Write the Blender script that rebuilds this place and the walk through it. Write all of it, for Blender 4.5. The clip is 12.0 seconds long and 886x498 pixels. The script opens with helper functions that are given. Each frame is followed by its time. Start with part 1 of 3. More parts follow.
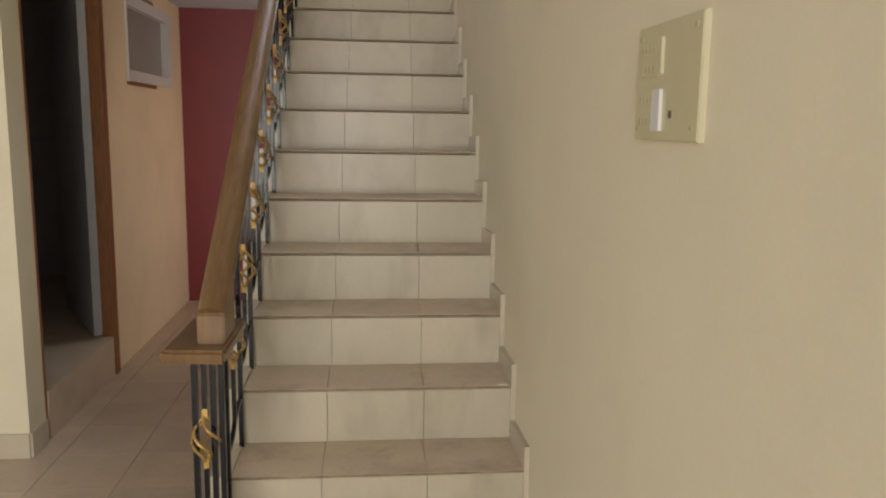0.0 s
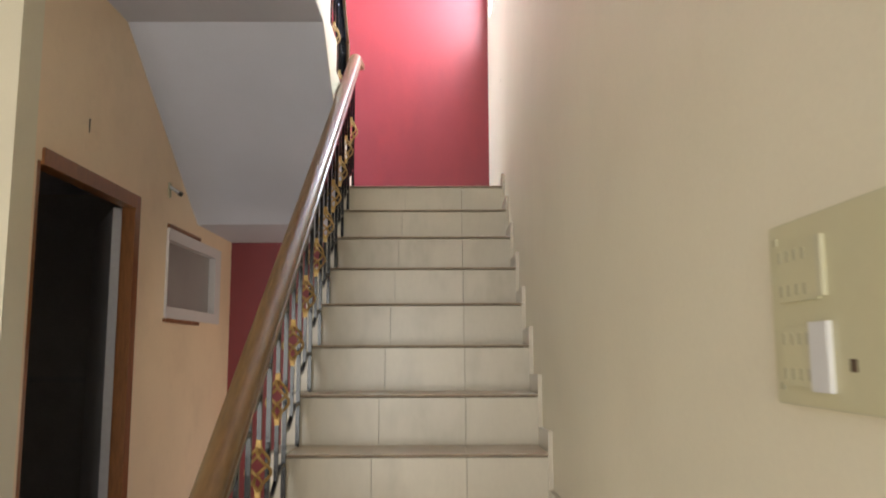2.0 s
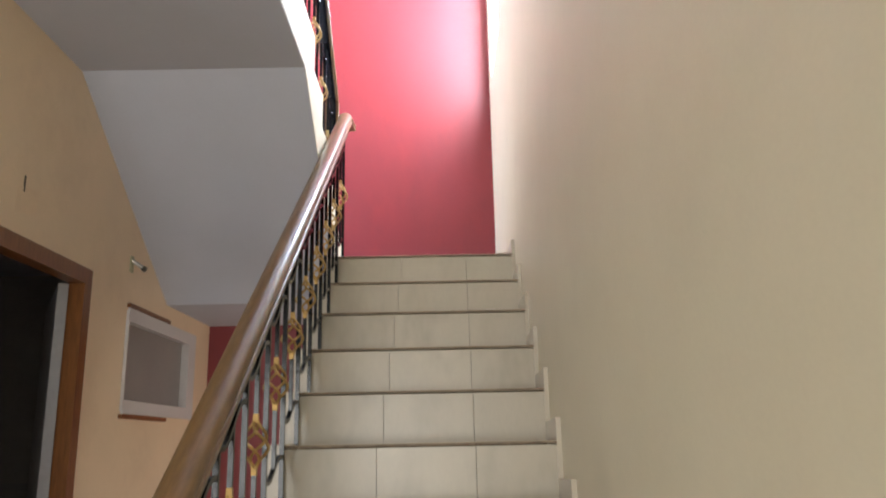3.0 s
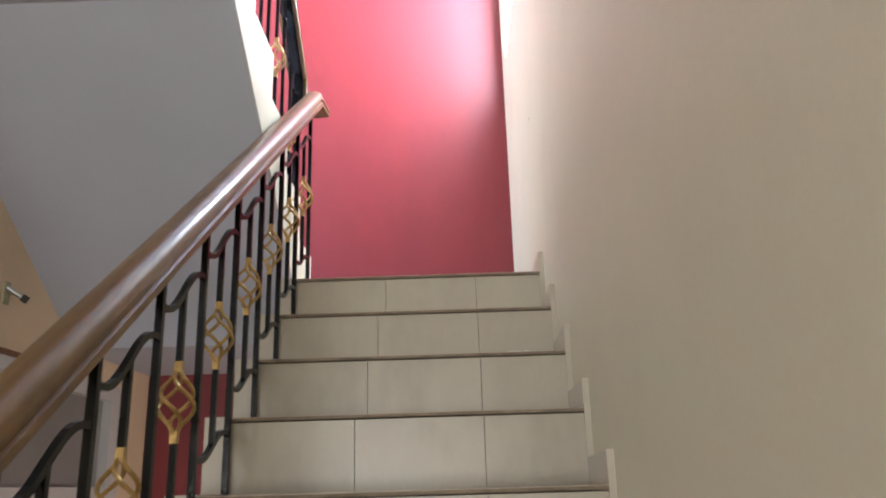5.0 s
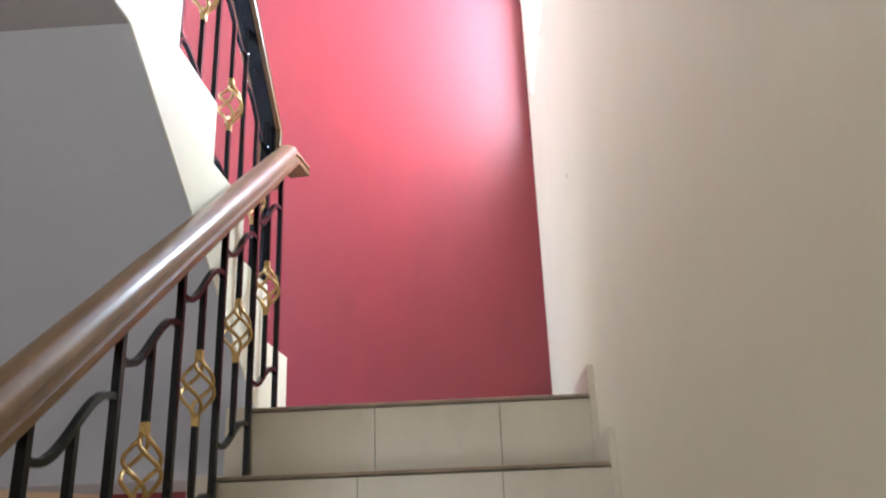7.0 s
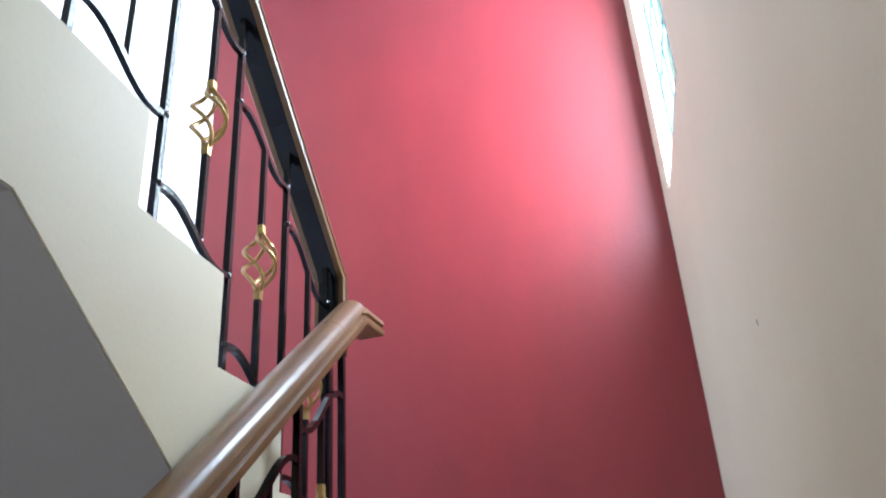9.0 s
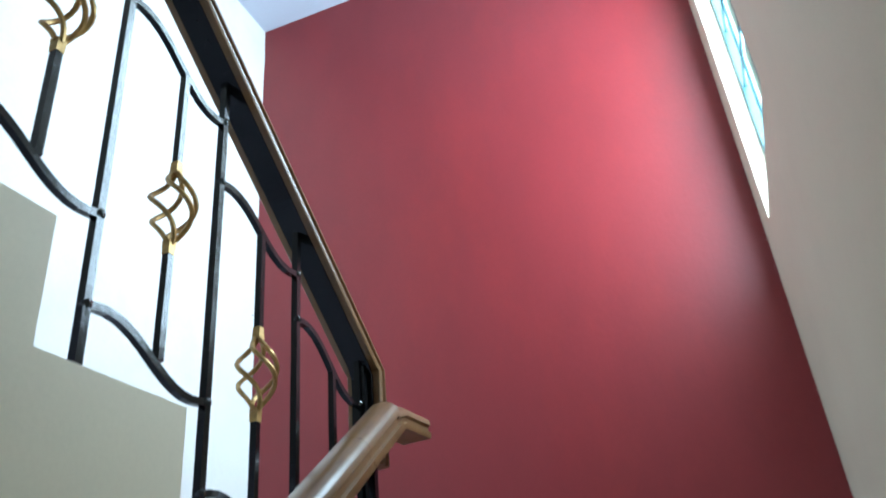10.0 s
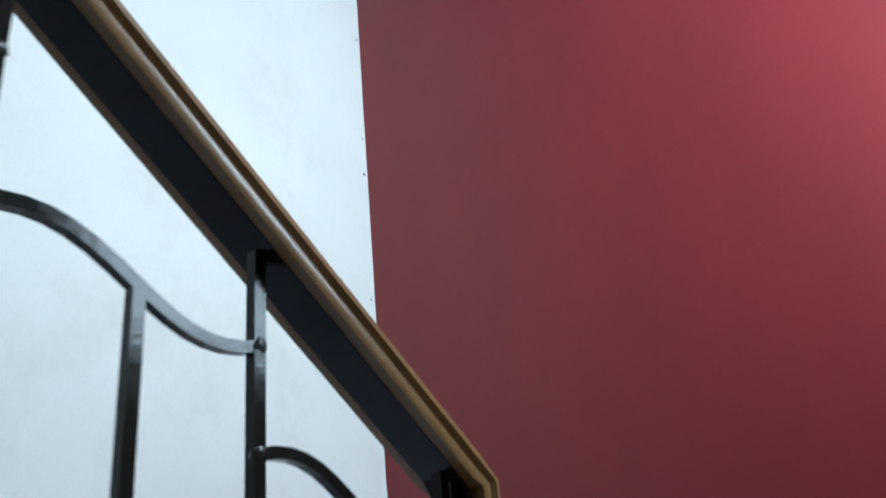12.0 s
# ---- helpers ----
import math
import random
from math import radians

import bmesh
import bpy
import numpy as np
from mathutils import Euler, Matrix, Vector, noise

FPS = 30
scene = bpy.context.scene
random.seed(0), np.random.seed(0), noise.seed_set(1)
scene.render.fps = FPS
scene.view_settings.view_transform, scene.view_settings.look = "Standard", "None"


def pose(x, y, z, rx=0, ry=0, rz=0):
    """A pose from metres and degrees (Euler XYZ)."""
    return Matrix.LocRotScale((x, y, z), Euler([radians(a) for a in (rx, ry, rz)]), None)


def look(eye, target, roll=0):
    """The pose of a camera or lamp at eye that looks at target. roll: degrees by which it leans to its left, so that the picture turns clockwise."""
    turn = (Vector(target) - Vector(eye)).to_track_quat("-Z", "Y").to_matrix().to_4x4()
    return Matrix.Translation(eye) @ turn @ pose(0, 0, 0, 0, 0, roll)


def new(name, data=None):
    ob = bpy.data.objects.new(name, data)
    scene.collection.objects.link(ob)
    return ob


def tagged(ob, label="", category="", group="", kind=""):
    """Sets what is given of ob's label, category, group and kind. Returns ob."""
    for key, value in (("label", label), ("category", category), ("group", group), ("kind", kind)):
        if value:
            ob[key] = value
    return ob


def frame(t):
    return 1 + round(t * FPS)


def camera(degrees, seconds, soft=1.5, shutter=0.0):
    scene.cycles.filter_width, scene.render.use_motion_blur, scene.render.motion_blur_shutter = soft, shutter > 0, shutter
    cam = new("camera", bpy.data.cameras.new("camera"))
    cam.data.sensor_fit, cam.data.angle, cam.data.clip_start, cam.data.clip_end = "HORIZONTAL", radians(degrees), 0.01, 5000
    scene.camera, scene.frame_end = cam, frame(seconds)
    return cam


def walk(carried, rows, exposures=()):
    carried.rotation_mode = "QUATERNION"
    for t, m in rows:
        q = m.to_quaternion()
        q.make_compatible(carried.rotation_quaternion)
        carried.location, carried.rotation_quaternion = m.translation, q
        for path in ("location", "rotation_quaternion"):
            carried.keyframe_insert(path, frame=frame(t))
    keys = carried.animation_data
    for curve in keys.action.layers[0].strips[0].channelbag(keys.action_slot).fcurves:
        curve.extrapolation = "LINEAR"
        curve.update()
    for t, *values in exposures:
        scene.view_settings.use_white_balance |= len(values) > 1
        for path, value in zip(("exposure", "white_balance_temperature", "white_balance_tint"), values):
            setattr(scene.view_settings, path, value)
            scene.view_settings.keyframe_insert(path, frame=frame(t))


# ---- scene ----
# One flight of tiled stairs, a landing with a red wall, and the start of the flight back.
# x: across the stairs, y: along the first flight, z: up from the hall floor.
cam = camera(59.2, 12.0, soft=1.9, shutter=0.4)
PATH = [
    (0, (0.376, -4.632, 1.321), (0.57, -2.666, 1.006), 0.9),
    (0.5, (0.435, -4.533, 1.342), (0.546, -2.55, 1.108), 0.8),
    (1, (0.48, -4.45, 1.358), (0.571, -2.453, 1.34), 0.8),
    (1.5, (0.499, -4.361, 1.363), (0.535, -2.365, 1.491), 0.7),
    (2, (0.48, -4.139, 1.354), (0.493, -2.156, 1.616), -0.2),
    (2.5, (0.455, -3.883, 1.368), (0.533, -1.919, 1.738), -0.4),
    (3, (0.478, -3.593, 1.381), (0.49, -1.652, 1.863), -1.2),
    (3.2, (0.47, -3.504, 1.395), (0.477, -1.572, 1.912), -1.3),
    (4.8, (0.51, -2.644, 1.525), (0.495, -0.727, 2.095), -1.6),
    (5, (0.525, -2.553, 1.563), (0.507, -0.639, 2.142), -1.7),
    (5.5, (0.531, -2.433, 1.625), (0.514, -0.516, 2.194), -1.7),
    (6, (0.527, -2.219, 1.722), (0.508, -0.319, 2.346), -1.8),
    (6.5, (0.541, -2.054, 1.836), (0.529, -0.154, 2.458), -2.2),
    (7, (0.573, -1.915, 1.976), (0.487, -0.025, 2.625), -2.2),
    (7.5, (0.563, -1.777, 2.082), (0.392, 0.077, 2.812), -2.1),
    (7.7, (0.547, -1.71, 2.144), (0.369, 0.126, 2.918), -2.5),
    (9.3, (0.56, -1.259, 2.443), (0.141, 0.478, 3.341), -4.4),
    (9.5, (0.57, -1.206, 2.467), (0.113, 0.503, 3.4), -5.1),
    (10, (0.611, -1.054, 2.611), (0.034, 0.595, 3.585), -5.5),
    (10.5, (0.565, -0.881, 2.719), (-0.138, 0.737, 3.661), -4.8),
    (11, (0.565, -0.672, 2.827), (-0.314, 0.893, 3.71), -4.4),
    (11.5, (0.512, -0.526, 2.981), (-0.492, 0.998, 3.799), -4.7),
    (12, (0.442, -0.338, 3.103), (-0.646, 1.135, 3.906), -5.8),
]
walk(cam, [(t, look(eye, target, roll)) for t, eye, target, roll in PATH],
     exposures=[(0.0, 0.32, 6700, 10), (2.0, 0.50, 6500, 10), (3.2, 0.55, 6300, 10), (5.0, 0.48, 6100, 10), (7.0, 0.44, 6000, 9), (7.7, 0.33, 5900, 8),
                (9.3, -0.62, 5850, 6), (10.0, -1.20, 5650, -3), (10.5, -1.52, 5600, -7), (11.0, -1.76, 5600, -7), (12.0, -1.92, 5850, -2)])

# ---- plan ----
LZ = 2.245            # the landing above the hall floor
F = -LZ               # the hall floor, seen from the landing
T, R = 0.2314, 0.1727  # going and rise of the first flight
XL, XR, YR = -0.94, 0.84, 1.19   # left wall, right wall, red end wall
TOP = 3.066           # upper ceiling above the landing
SLAB = 0.615          # underside of the upper floor
UP = 0.87             # upper floor
YH = -8.2             # front of the hall
XH = -4.4             # far side of the hall
YC = -1.586           # where the corridor wall starts


# ---- light ----
def area(name, m, sx, sy, watts, colour):
    d = bpy.data.lights.new(name, "AREA")
    d.shape, d.size, d.size_y, d.energy, d.color = "RECTANGLE", sx, sy, watts, colour
    ob = new(name, d)
    ob.matrix_world = m
    return ob


world = bpy.data.worlds.new("sky")
scene.world = world
world.use_nodes = True
wn = world.node_tree
sky = wn.nodes.new("ShaderNodeTexSky")
sky.sky_type, sky.sun_disc = "NISHITA", False
sky.sun_elevation, sky.sun_rotation = radians(48), radians(70)
wn.links.new(sky.outputs[0], wn.nodes["Background"].inputs[0])
wn.nodes["Background"].inputs[1].default_value = 0.12

# daylight through the stair window and the hall's unseen, assumed front openings
area("stair_window_light", look((XR + 0.088, 0.69, LZ + 2.055), (-0.94, 0.69, LZ + 2.055)), 0.60, 1.30, 180, (0.765, 0.87, 1.0))
area("hall_window_light", look((-0.6, YH + 0.06, 1.25), (-0.6, 0, 1.1)), 2.4, 1.9, 108, (1.0, 0.975, 0.93))
# unseen fill lamp, added to brighten the cream wall beside the stairs
area("hall_side_fill_light", look((XH + 0.06, -4.3, 1.35), (0.84, -3.2, 1.2)), 1.5, 1.2, 16, (1.0, 0.975, 0.93))
# unseen lamp, supposed from the light low on the corridor wall
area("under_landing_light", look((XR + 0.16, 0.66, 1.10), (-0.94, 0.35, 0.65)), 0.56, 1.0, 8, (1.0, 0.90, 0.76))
# unseen fill lamp, added to brighten the upper stairwell; no window stands here
area("upper_fill_light", look((-2.0, -5.9, LZ + UP + 1.35), (-0.5, 0.2, LZ + 1.3)), 1.6, 1.2, 34, (0.86, 0.96, 1.0))


# ---- materials ----
def material(name, colour, rough=0.6, spec=0.5, metal=0.0, grain=0.0, scale=60.0, bump=0.0, blotch=0.0, blotch_scale=2.5,
             stain=None, stain_amount=0.0, stain_scale=3.0, coat=0.0, coat_rough=0.15, vary=0.0, stretch=None):
    m = bpy.data.materials.new(name)
    m.use_nodes = True
    n, l = m.node_tree.nodes, m.node_tree.links
    b = n["Principled BSDF"]
    b.inputs["Roughness"].default_value = rough
    b.inputs["Metallic"].default_value = metal
    b.inputs["Specular IOR Level"].default_value = spec
    b.inputs["Coat Weight"].default_value = coat
    b.inputs["Coat Roughness"].default_value = coat_rough
    geo = n.new("ShaderNodeNewGeometry")
    place = n.new("ShaderNodeMapping")
    l.new(geo.outputs["Position"], place.inputs["Vector"])
    if stretch:
        place.inputs["Scale"].default_value = stretch

    def noise_at(s, detail=4.0, roughness=0.55):
        t = n.new("ShaderNodeTexNoise")
        t.inputs["Scale"].default_value, t.inputs["Detail"].default_value, t.inputs["Roughness"].default_value = s, detail, roughness
        l.new(place.outputs[0], t.inputs["Vector"])
        return t.outputs["Fac"]

    def mix(a, c, fac, lo, hi):
        r = n.new("ShaderNodeMapRange")
        r.inputs["From Min"].default_value, r.inputs["From Max"].default_value = lo, hi
        l.new(fac, r.inputs["Value"])
        x = n.new("ShaderNodeMix")
        x.data_type = "RGBA"
        l.new(r.outputs[0], x.inputs["Factor"])
        for sock, v in ((x.inputs["A"], a), (x.inputs["B"], c)):
            if isinstance(v, tuple):
                sock.default_value = (*v, 1)
            else:
                l.new(v, sock)
        return x.outputs["Result"]

    def scaled(k):
        return tuple(min(1, max(0, c * k)) for c in colour)

    col = colour
    if blotch:
        col = mix(scaled(1 - blotch), scaled(1 + blotch), noise_at(blotch_scale), 0.3, 0.7)
    if grain:
        g = mix((1 - grain,) * 3, (1 + grain,) * 3, noise_at(scale, 6.0, 0.65), 0.3, 0.7)
        x = n.new("ShaderNodeMix")
        x.data_type, x.blend_type = "RGBA", "MULTIPLY"
        x.inputs["Factor"].default_value = 1
        l.new(g, x.inputs["B"])
        if isinstance(col, tuple):
            x.inputs["A"].default_value = (*col, 1)
        else:
            l.new(col, x.inputs["A"])
        col = x.outputs["Result"]
    if vary:
        info = n.new("ShaderNodeObjectInfo")
        r = n.new("ShaderNodeMapRange")
        r.inputs["To Min"].default_value, r.inputs["To Max"].default_value = 1 - vary, 1 + vary
        l.new(info.outputs["Random"], r.inputs["Value"])
        x = n.new("ShaderNodeVectorMath")
        x.operation = "SCALE"
        if isinstance(col, tuple):
            x.inputs[0].default_value = col
        else:
            l.new(col, x.inputs[0])
        l.new(r.outputs[0], x.inputs["Scale"])
        col = x.outputs[0]
    if stain:
        f = noise_at(stain_scale, 6.0, 0.7)
        base = col
        r = n.new("ShaderNodeMapRange")
        r.inputs["From Min"].default_value, r.inputs["From Max"].default_value = 0.5, 0.72
        r.inputs["To Max"].default_value = stain_amount
        l.new(f, r.inputs["Value"])
        x = n.new("ShaderNodeMix")
        x.data_type = "RGBA"
        l.new(r.outputs[0], x.inputs["Factor"])
        if isinstance(base, tuple):
            x.inputs["A"].default_value = (*base, 1)
        else:
            l.new(base, x.inputs["A"])
        x.inputs["B"].default_value = (*stain, 1)
        col = x.outputs["Result"]
    if isinstance(col, tuple):
        b.inputs["Base Color"].default_value = (*col, 1)
    else:
        l.new(col, b.inputs["Base Color"])
    if bump:
        bp = n.new("ShaderNodeBump")
        bp.inputs["Strength"].default_value = bump
        bp.inputs["Distance"].default_value = 0.004
        l.new(noise_at(scale * 0.7, 5.0, 0.6), bp.inputs["Height"])
        l.new(bp.outputs[0], b.inputs["Normal"])
    return m


CREAM = material("cream_wall_paint", (0.72, 0.66, 0.50), 0.55, 0.35, blotch=0.035, blotch_scale=1.6, grain=0.02, scale=140, bump=0.10,
                 stain=(0.55, 0.48, 0.36), stain_amount=0.12, stain_scale=4.0)
PEACH = material("peach_wall_paint", (0.80, 0.625, 0.435), 0.5, 0.35, blotch=0.05, blotch_scale=2.0, grain=0.02, scale=140, bump=0.10,
                 stain=(0.50, 0.34, 0.22), stain_amount=0.2, stain_scale=3.0)
RED = material("satin_red_wall_paint", (0.200, 0.0165, 0.0205), 0.47, 0.48, blotch=0.07, blotch_scale=3.4, grain=0.03, scale=90, bump=0.14,
               stain=(0.275, 0.021, 0.020), stain_amount=0.35, stain_scale=2.6, stretch=(1.2, 1, 0.55))
# white paint darkened and blued: the soffits' shade is put into its colour
SHADED_WHITE = material("shaded_white_ceiling_paint", (0.545, 0.57, 0.655), 0.7, 0.3, blotch=0.03, grain=0.02, scale=120, bump=0.08)
UPWHITE = material("white_wall_paint", (0.80, 0.80, 0.76), 0.55, 0.35, blotch=0.04, blotch_scale=2.2, grain=0.02, scale=130, bump=0.12,
                   stain=(0.60, 0.56, 0.46), stain_amount=0.32, stain_scale=3.2)
TILE = material("pale_glazed_stair_tile", (0.505, 0.453, 0.352), 0.30, 0.4, blotch=0.04, blotch_scale=6, grain=0.03, scale=80, vary=0.035,
                stain=(0.30, 0.26, 0.19), stain_amount=0.55, stain_scale=5.0, stretch=(1, 1, 0.45))
TREAD = material("worn_stair_tread_tile", (0.56, 0.46, 0.335), 0.38, 0.45, blotch=0.06, blotch_scale=6, grain=0.06, scale=70, vary=0.04,
                 stain=(0.26, 0.21, 0.15), stain_amount=0.6, stain_scale=5.0)
FLOOR = material("beige_floor_tile", (0.50, 0.40, 0.295), 0.35, 0.45, blotch=0.06, blotch_scale=5, grain=0.06, scale=60, vary=0.05,
                 stain=(0.30, 0.23, 0.16), stain_amount=0.45, stain_scale=3.0)
DIRT = material("brown_dirt_in_stair_joints", (0.11, 0.075, 0.05), 0.9, 0.2, grain=0.25, scale=60)
NOSING = material("brown_dirt_on_nosings", (0.25, 0.19, 0.13), 0.7, 0.3, grain=0.3, scale=25, blotch=0.2, blotch_scale=9)
GROUT = material("dirty_grout", (0.30, 0.26, 0.20), 0.9, 0.2, grain=0.2, scale=80)
SKIRT = material("cream_skirting_tile", (0.53, 0.47, 0.365), 0.3, 0.5, blotch=0.04, grain=0.03, scale=80, vary=0.03,
                 stain=(0.45, 0.38, 0.28), stain_amount=0.4, stain_scale=6.0)
WOOD = material("varnished_brown_handrail", (0.175, 0.096, 0.036), 0.42, 0.28, grain=0.22, scale=26, bump=0.05, coat=0.35, coat_rough=0.17, blotch=0.12, blotch_scale=5,
                stretch=(3.5, 0.5, 0.5))
FRAMEWOOD = material("dark_brown_door_frame", (0.21, 0.080, 0.022), 0.35, 0.5, grain=0.25, scale=30, bump=0.08, coat=0.2, stretch=(3, 3, 0.35))
IRON = material("black_painted_iron", (0.006, 0.006, 0.0065), 0.13, 0.26, grain=0.25, scale=80, bump=0.11)
GOLD = material("gold_painted_iron", (0.45, 0.29, 0.095), 0.42, 0.5, metal=0.5, grain=0.25, scale=90, bump=0.2,
                stain=(0.20, 0.11, 0.03), stain_amount=0.5, stain_scale=30)
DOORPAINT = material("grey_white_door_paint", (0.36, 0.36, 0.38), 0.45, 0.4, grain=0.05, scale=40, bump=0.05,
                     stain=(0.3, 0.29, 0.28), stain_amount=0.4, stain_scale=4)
WINPAINT = material("white_window_paint", (0.64, 0.61, 0.60), 0.4, 0.45, grain=0.03, scale=60, bump=0.04)
SCREEN = material("grey_frosted_glass", (0.29, 0.275, 0.26), 0.35, 0.5, grain=0.10, scale=220, bump=0.2, blotch=0.06, blotch_scale=4)
PLATE = material("yellowed_switch_plate", (0.56, 0.52, 0.33), 0.35, 0.5, grain=0.02, scale=50, blotch=0.03)
PLATE_EDGE = material("ivory_plastic", (0.54, 0.51, 0.35), 0.4, 0.5)
SWITCH = material("white_switch_plastic", (0.66, 0.65, 0.63), 0.3, 0.5)
SLOT = material("shaded_ivory_slot", (0.43, 0.40, 0.26), 0.6, 0.3)
DARK = material("dark_slot", (0.05, 0.045, 0.035), 0.7, 0.3)
CHROME = material("steel_hardware", (0.42, 0.42, 0.42), 0.3, 0.5, metal=1.0)
DIM = material("bathroom_wall_tile", (0.40, 0.39, 0.39), 0.4, 0.5, blotch=0.05, grain=0.04, scale=40)
TEAL = material("teal_window_bar_paint", (0.035, 0.095, 0.105), 0.4, 0.5)


# ---- building helpers ----
def box(bm, x0, x1, y0, y1, z0, z1):
    v = [bm.verts.new((x, y, z)) for z in (z0, z1) for y in (y0, y1) for x in (x0, x1)]
    for f in ((0, 2, 3, 1), (4, 5, 7, 6), (0, 1, 5, 4), (2, 6, 7, 3), (0, 4, 6, 2), (1, 3, 7, 5)):
        bm.faces.new([v[i] for i in f])
    return v


def prism(bm, outline, x0, x1):
    """A side profile of (y, z) points drawn out across x."""
    a = [bm.verts.new((x0, y, z)) for y, z in outline]
    b = [bm.verts.new((x1, y, z)) for y, z in outline]
    n = len(outline)
    bm.faces.new(a)
    bm.faces.new(list(reversed(b)))
    for i in range(n):
        bm.faces.new((a[i], b[i], b[(i + 1) % n], a[(i + 1) % n]))
    bmesh.ops.recalc_face_normals(bm, faces=bm.faces)


def soften(bm, width, segments=2, angle=30):
    edges = [e for e in bm.edges if len(e.link_faces) == 2 and e.calc_face_angle(0) > radians(angle)]
    bmesh.ops.bevel(bm, geom=edges, offset=width, segments=segments, affect="EDGES", clamp_overlap=True)


def sweep(bm, path, section, up=(1, 0, 0), closed_ends=True):
    """Draws a section of (side, up) offsets along a path of points. up: a direction that stays across the path."""
    rings = []
    path = [Vector(p) for p in path]
    for i, p in enumerate(path):
        d = (path[min(i + 1, len(path) - 1)] - path[max(i - 1, 0)]).normalized()
        a = Vector(up)
        a = (a - d * a.dot(d)).normalized()
        b = d.cross(a)
        rings.append([bm.verts.new(p + a * s + b * h) for s, h in section])
    n = len(section)
    for r0, r1 in zip(rings, rings[1:]):
        for i in range(n):
            bm.faces.new((r0[i], r0[(i + 1) % n], r1[(i + 1) % n], r1[i]))
    if closed_ends:
        bm.faces.new(list(reversed(rings[0])))
        bm.faces.new(rings[-1])


def square(h):
    return [(-h, -h), (h, -h), (h, h), (-h, h)]


def ring(r, n=6):
    return [(r * math.cos(2 * math.pi * i / n), r * math.sin(2 * math.pi * i / n)) for i in range(n)]


def mesh_of(name, bm, mat, smooth=False):
    bmesh.ops.recalc_face_normals(bm, faces=bm.faces)
    me = bpy.data.meshes.new(name)
    bm.to_mesh(me)
    bm.free()
    me.materials.append(mat)
    if smooth:
        for p in me.polygons:
            p.use_smooth = True
        me.set_sharp_from_angle(angle=radians(40))
    return me


def part(name, bm, mat, parent, label="", at=(0, 0, 0), smooth=False):
    me = bm if isinstance(bm, bpy.types.Mesh) else mesh_of(name, bm, mat, smooth)
    ob = new(name, me)
    ob.location = at
    if parent:
        ob.parent = parent
    return tagged(ob, label)


def thing(name, label, category, at=(0, 0, 0), group=""):
    return tagged(new(name), label, category, group) if at == (0, 0, 0) else placed(tagged(new(name), label, category, group), at)


def placed(ob, at):
    ob.location = at
    return ob


def setting(name, boxes, mat, label, category, bevel=0.0, prisms=()):
    """A piece of the setting out of boxes, in heights from the landing."""
    bm = bmesh.new()
    for b in boxes:
        box(bm, *b)
    for outline, x0, x1 in prisms:
        prism(bm, outline, x0, x1)
    if bevel:
        soften(bm, bevel)
    ob = part(name, bm, mat, None, at=(0, 0, LZ))
    return tagged(ob, label, category, kind="structure")


def structure(name, label, category):
    return tagged(placed(new(name), (0, 0, LZ)), label, category, kind="structure")


# ---- setting ----
WY0, WY1, WZ0, WZ1 = 0.38, 1.00, 1.40, 2.72    # stair window in the right wall
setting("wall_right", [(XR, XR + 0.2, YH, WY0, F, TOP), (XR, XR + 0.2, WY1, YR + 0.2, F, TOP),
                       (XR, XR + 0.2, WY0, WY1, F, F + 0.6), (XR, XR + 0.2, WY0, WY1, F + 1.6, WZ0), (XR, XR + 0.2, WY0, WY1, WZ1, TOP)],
        CREAM, "smooth cream painted stairwell wall with a high window", "wall")
setting("wall_end", [(XL - 0.2, XR, YR, YR + 0.2, F, TOP)], RED, "tall satin red painted end wall of the stairwell", "wall")

DY0, DY1, DZ1, SILL = -1.428, -0.540, -0.207, F + 0.205   # door opening
VY0, VY1, VZ0, VZ1 = -0.09, 0.87, -0.70, -0.25      # small vent window
WT = 0.045
setting("wall_left", [(XL - WT, XL, YC + 0.14, DY0, F, SLAB), (XL - WT, XL, DY0, DY1, DZ1, SLAB), (XL - WT, XL, DY1, VY0, F, SLAB),
                      (XL - WT, XL, VY1, YR, F, SLAB), (XL - WT, XL, VY0, VY1, F, VZ0), (XL - WT, XL, VY0, VY1, VZ1, SLAB)],
        PEACH, "peach painted corridor wall with a doorway", "wall")
setting("wall_upper_left", [(XL - WT, XL, -2.6, YR, SLAB, TOP)], UPWHITE, "bright white painted wall beside the upper flight", "wall")
setting("wall_landing_left", [], UPWHITE, "white painted wall over the landing", "wall",
        prisms=[([(-0.66, 0.66), (0.42, -0.12), (YR, -0.12), (YR, SLAB), (-0.66, SLAB)], XL, XL + 0.003)])
setting("wall_hall_side", [(XH, XL, YC, YC + 0.14, F, SLAB)], CREAM, "cream painted hall wall with a tiled skirting", "wall")
setting("wall_hall_front", [(XH, -1.8, YH - 0.2, YH, F, SLAB), (0.6, XR, YH - 0.2, YH, F, SLAB),
                            (-1.8, 0.6, YH - 0.2, YH, F, F + 0.25), (-1.8, 0.6, YH - 0.2, YH, F + 2.25, SLAB)],
        CREAM, "cream painted front wall of the hall", "wall")
# out of view; the opening is added for the side fill lamp
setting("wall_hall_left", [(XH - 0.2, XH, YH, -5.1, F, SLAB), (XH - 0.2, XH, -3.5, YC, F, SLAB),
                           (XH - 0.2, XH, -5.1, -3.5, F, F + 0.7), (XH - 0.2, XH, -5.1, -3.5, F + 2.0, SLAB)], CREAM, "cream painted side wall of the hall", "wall")
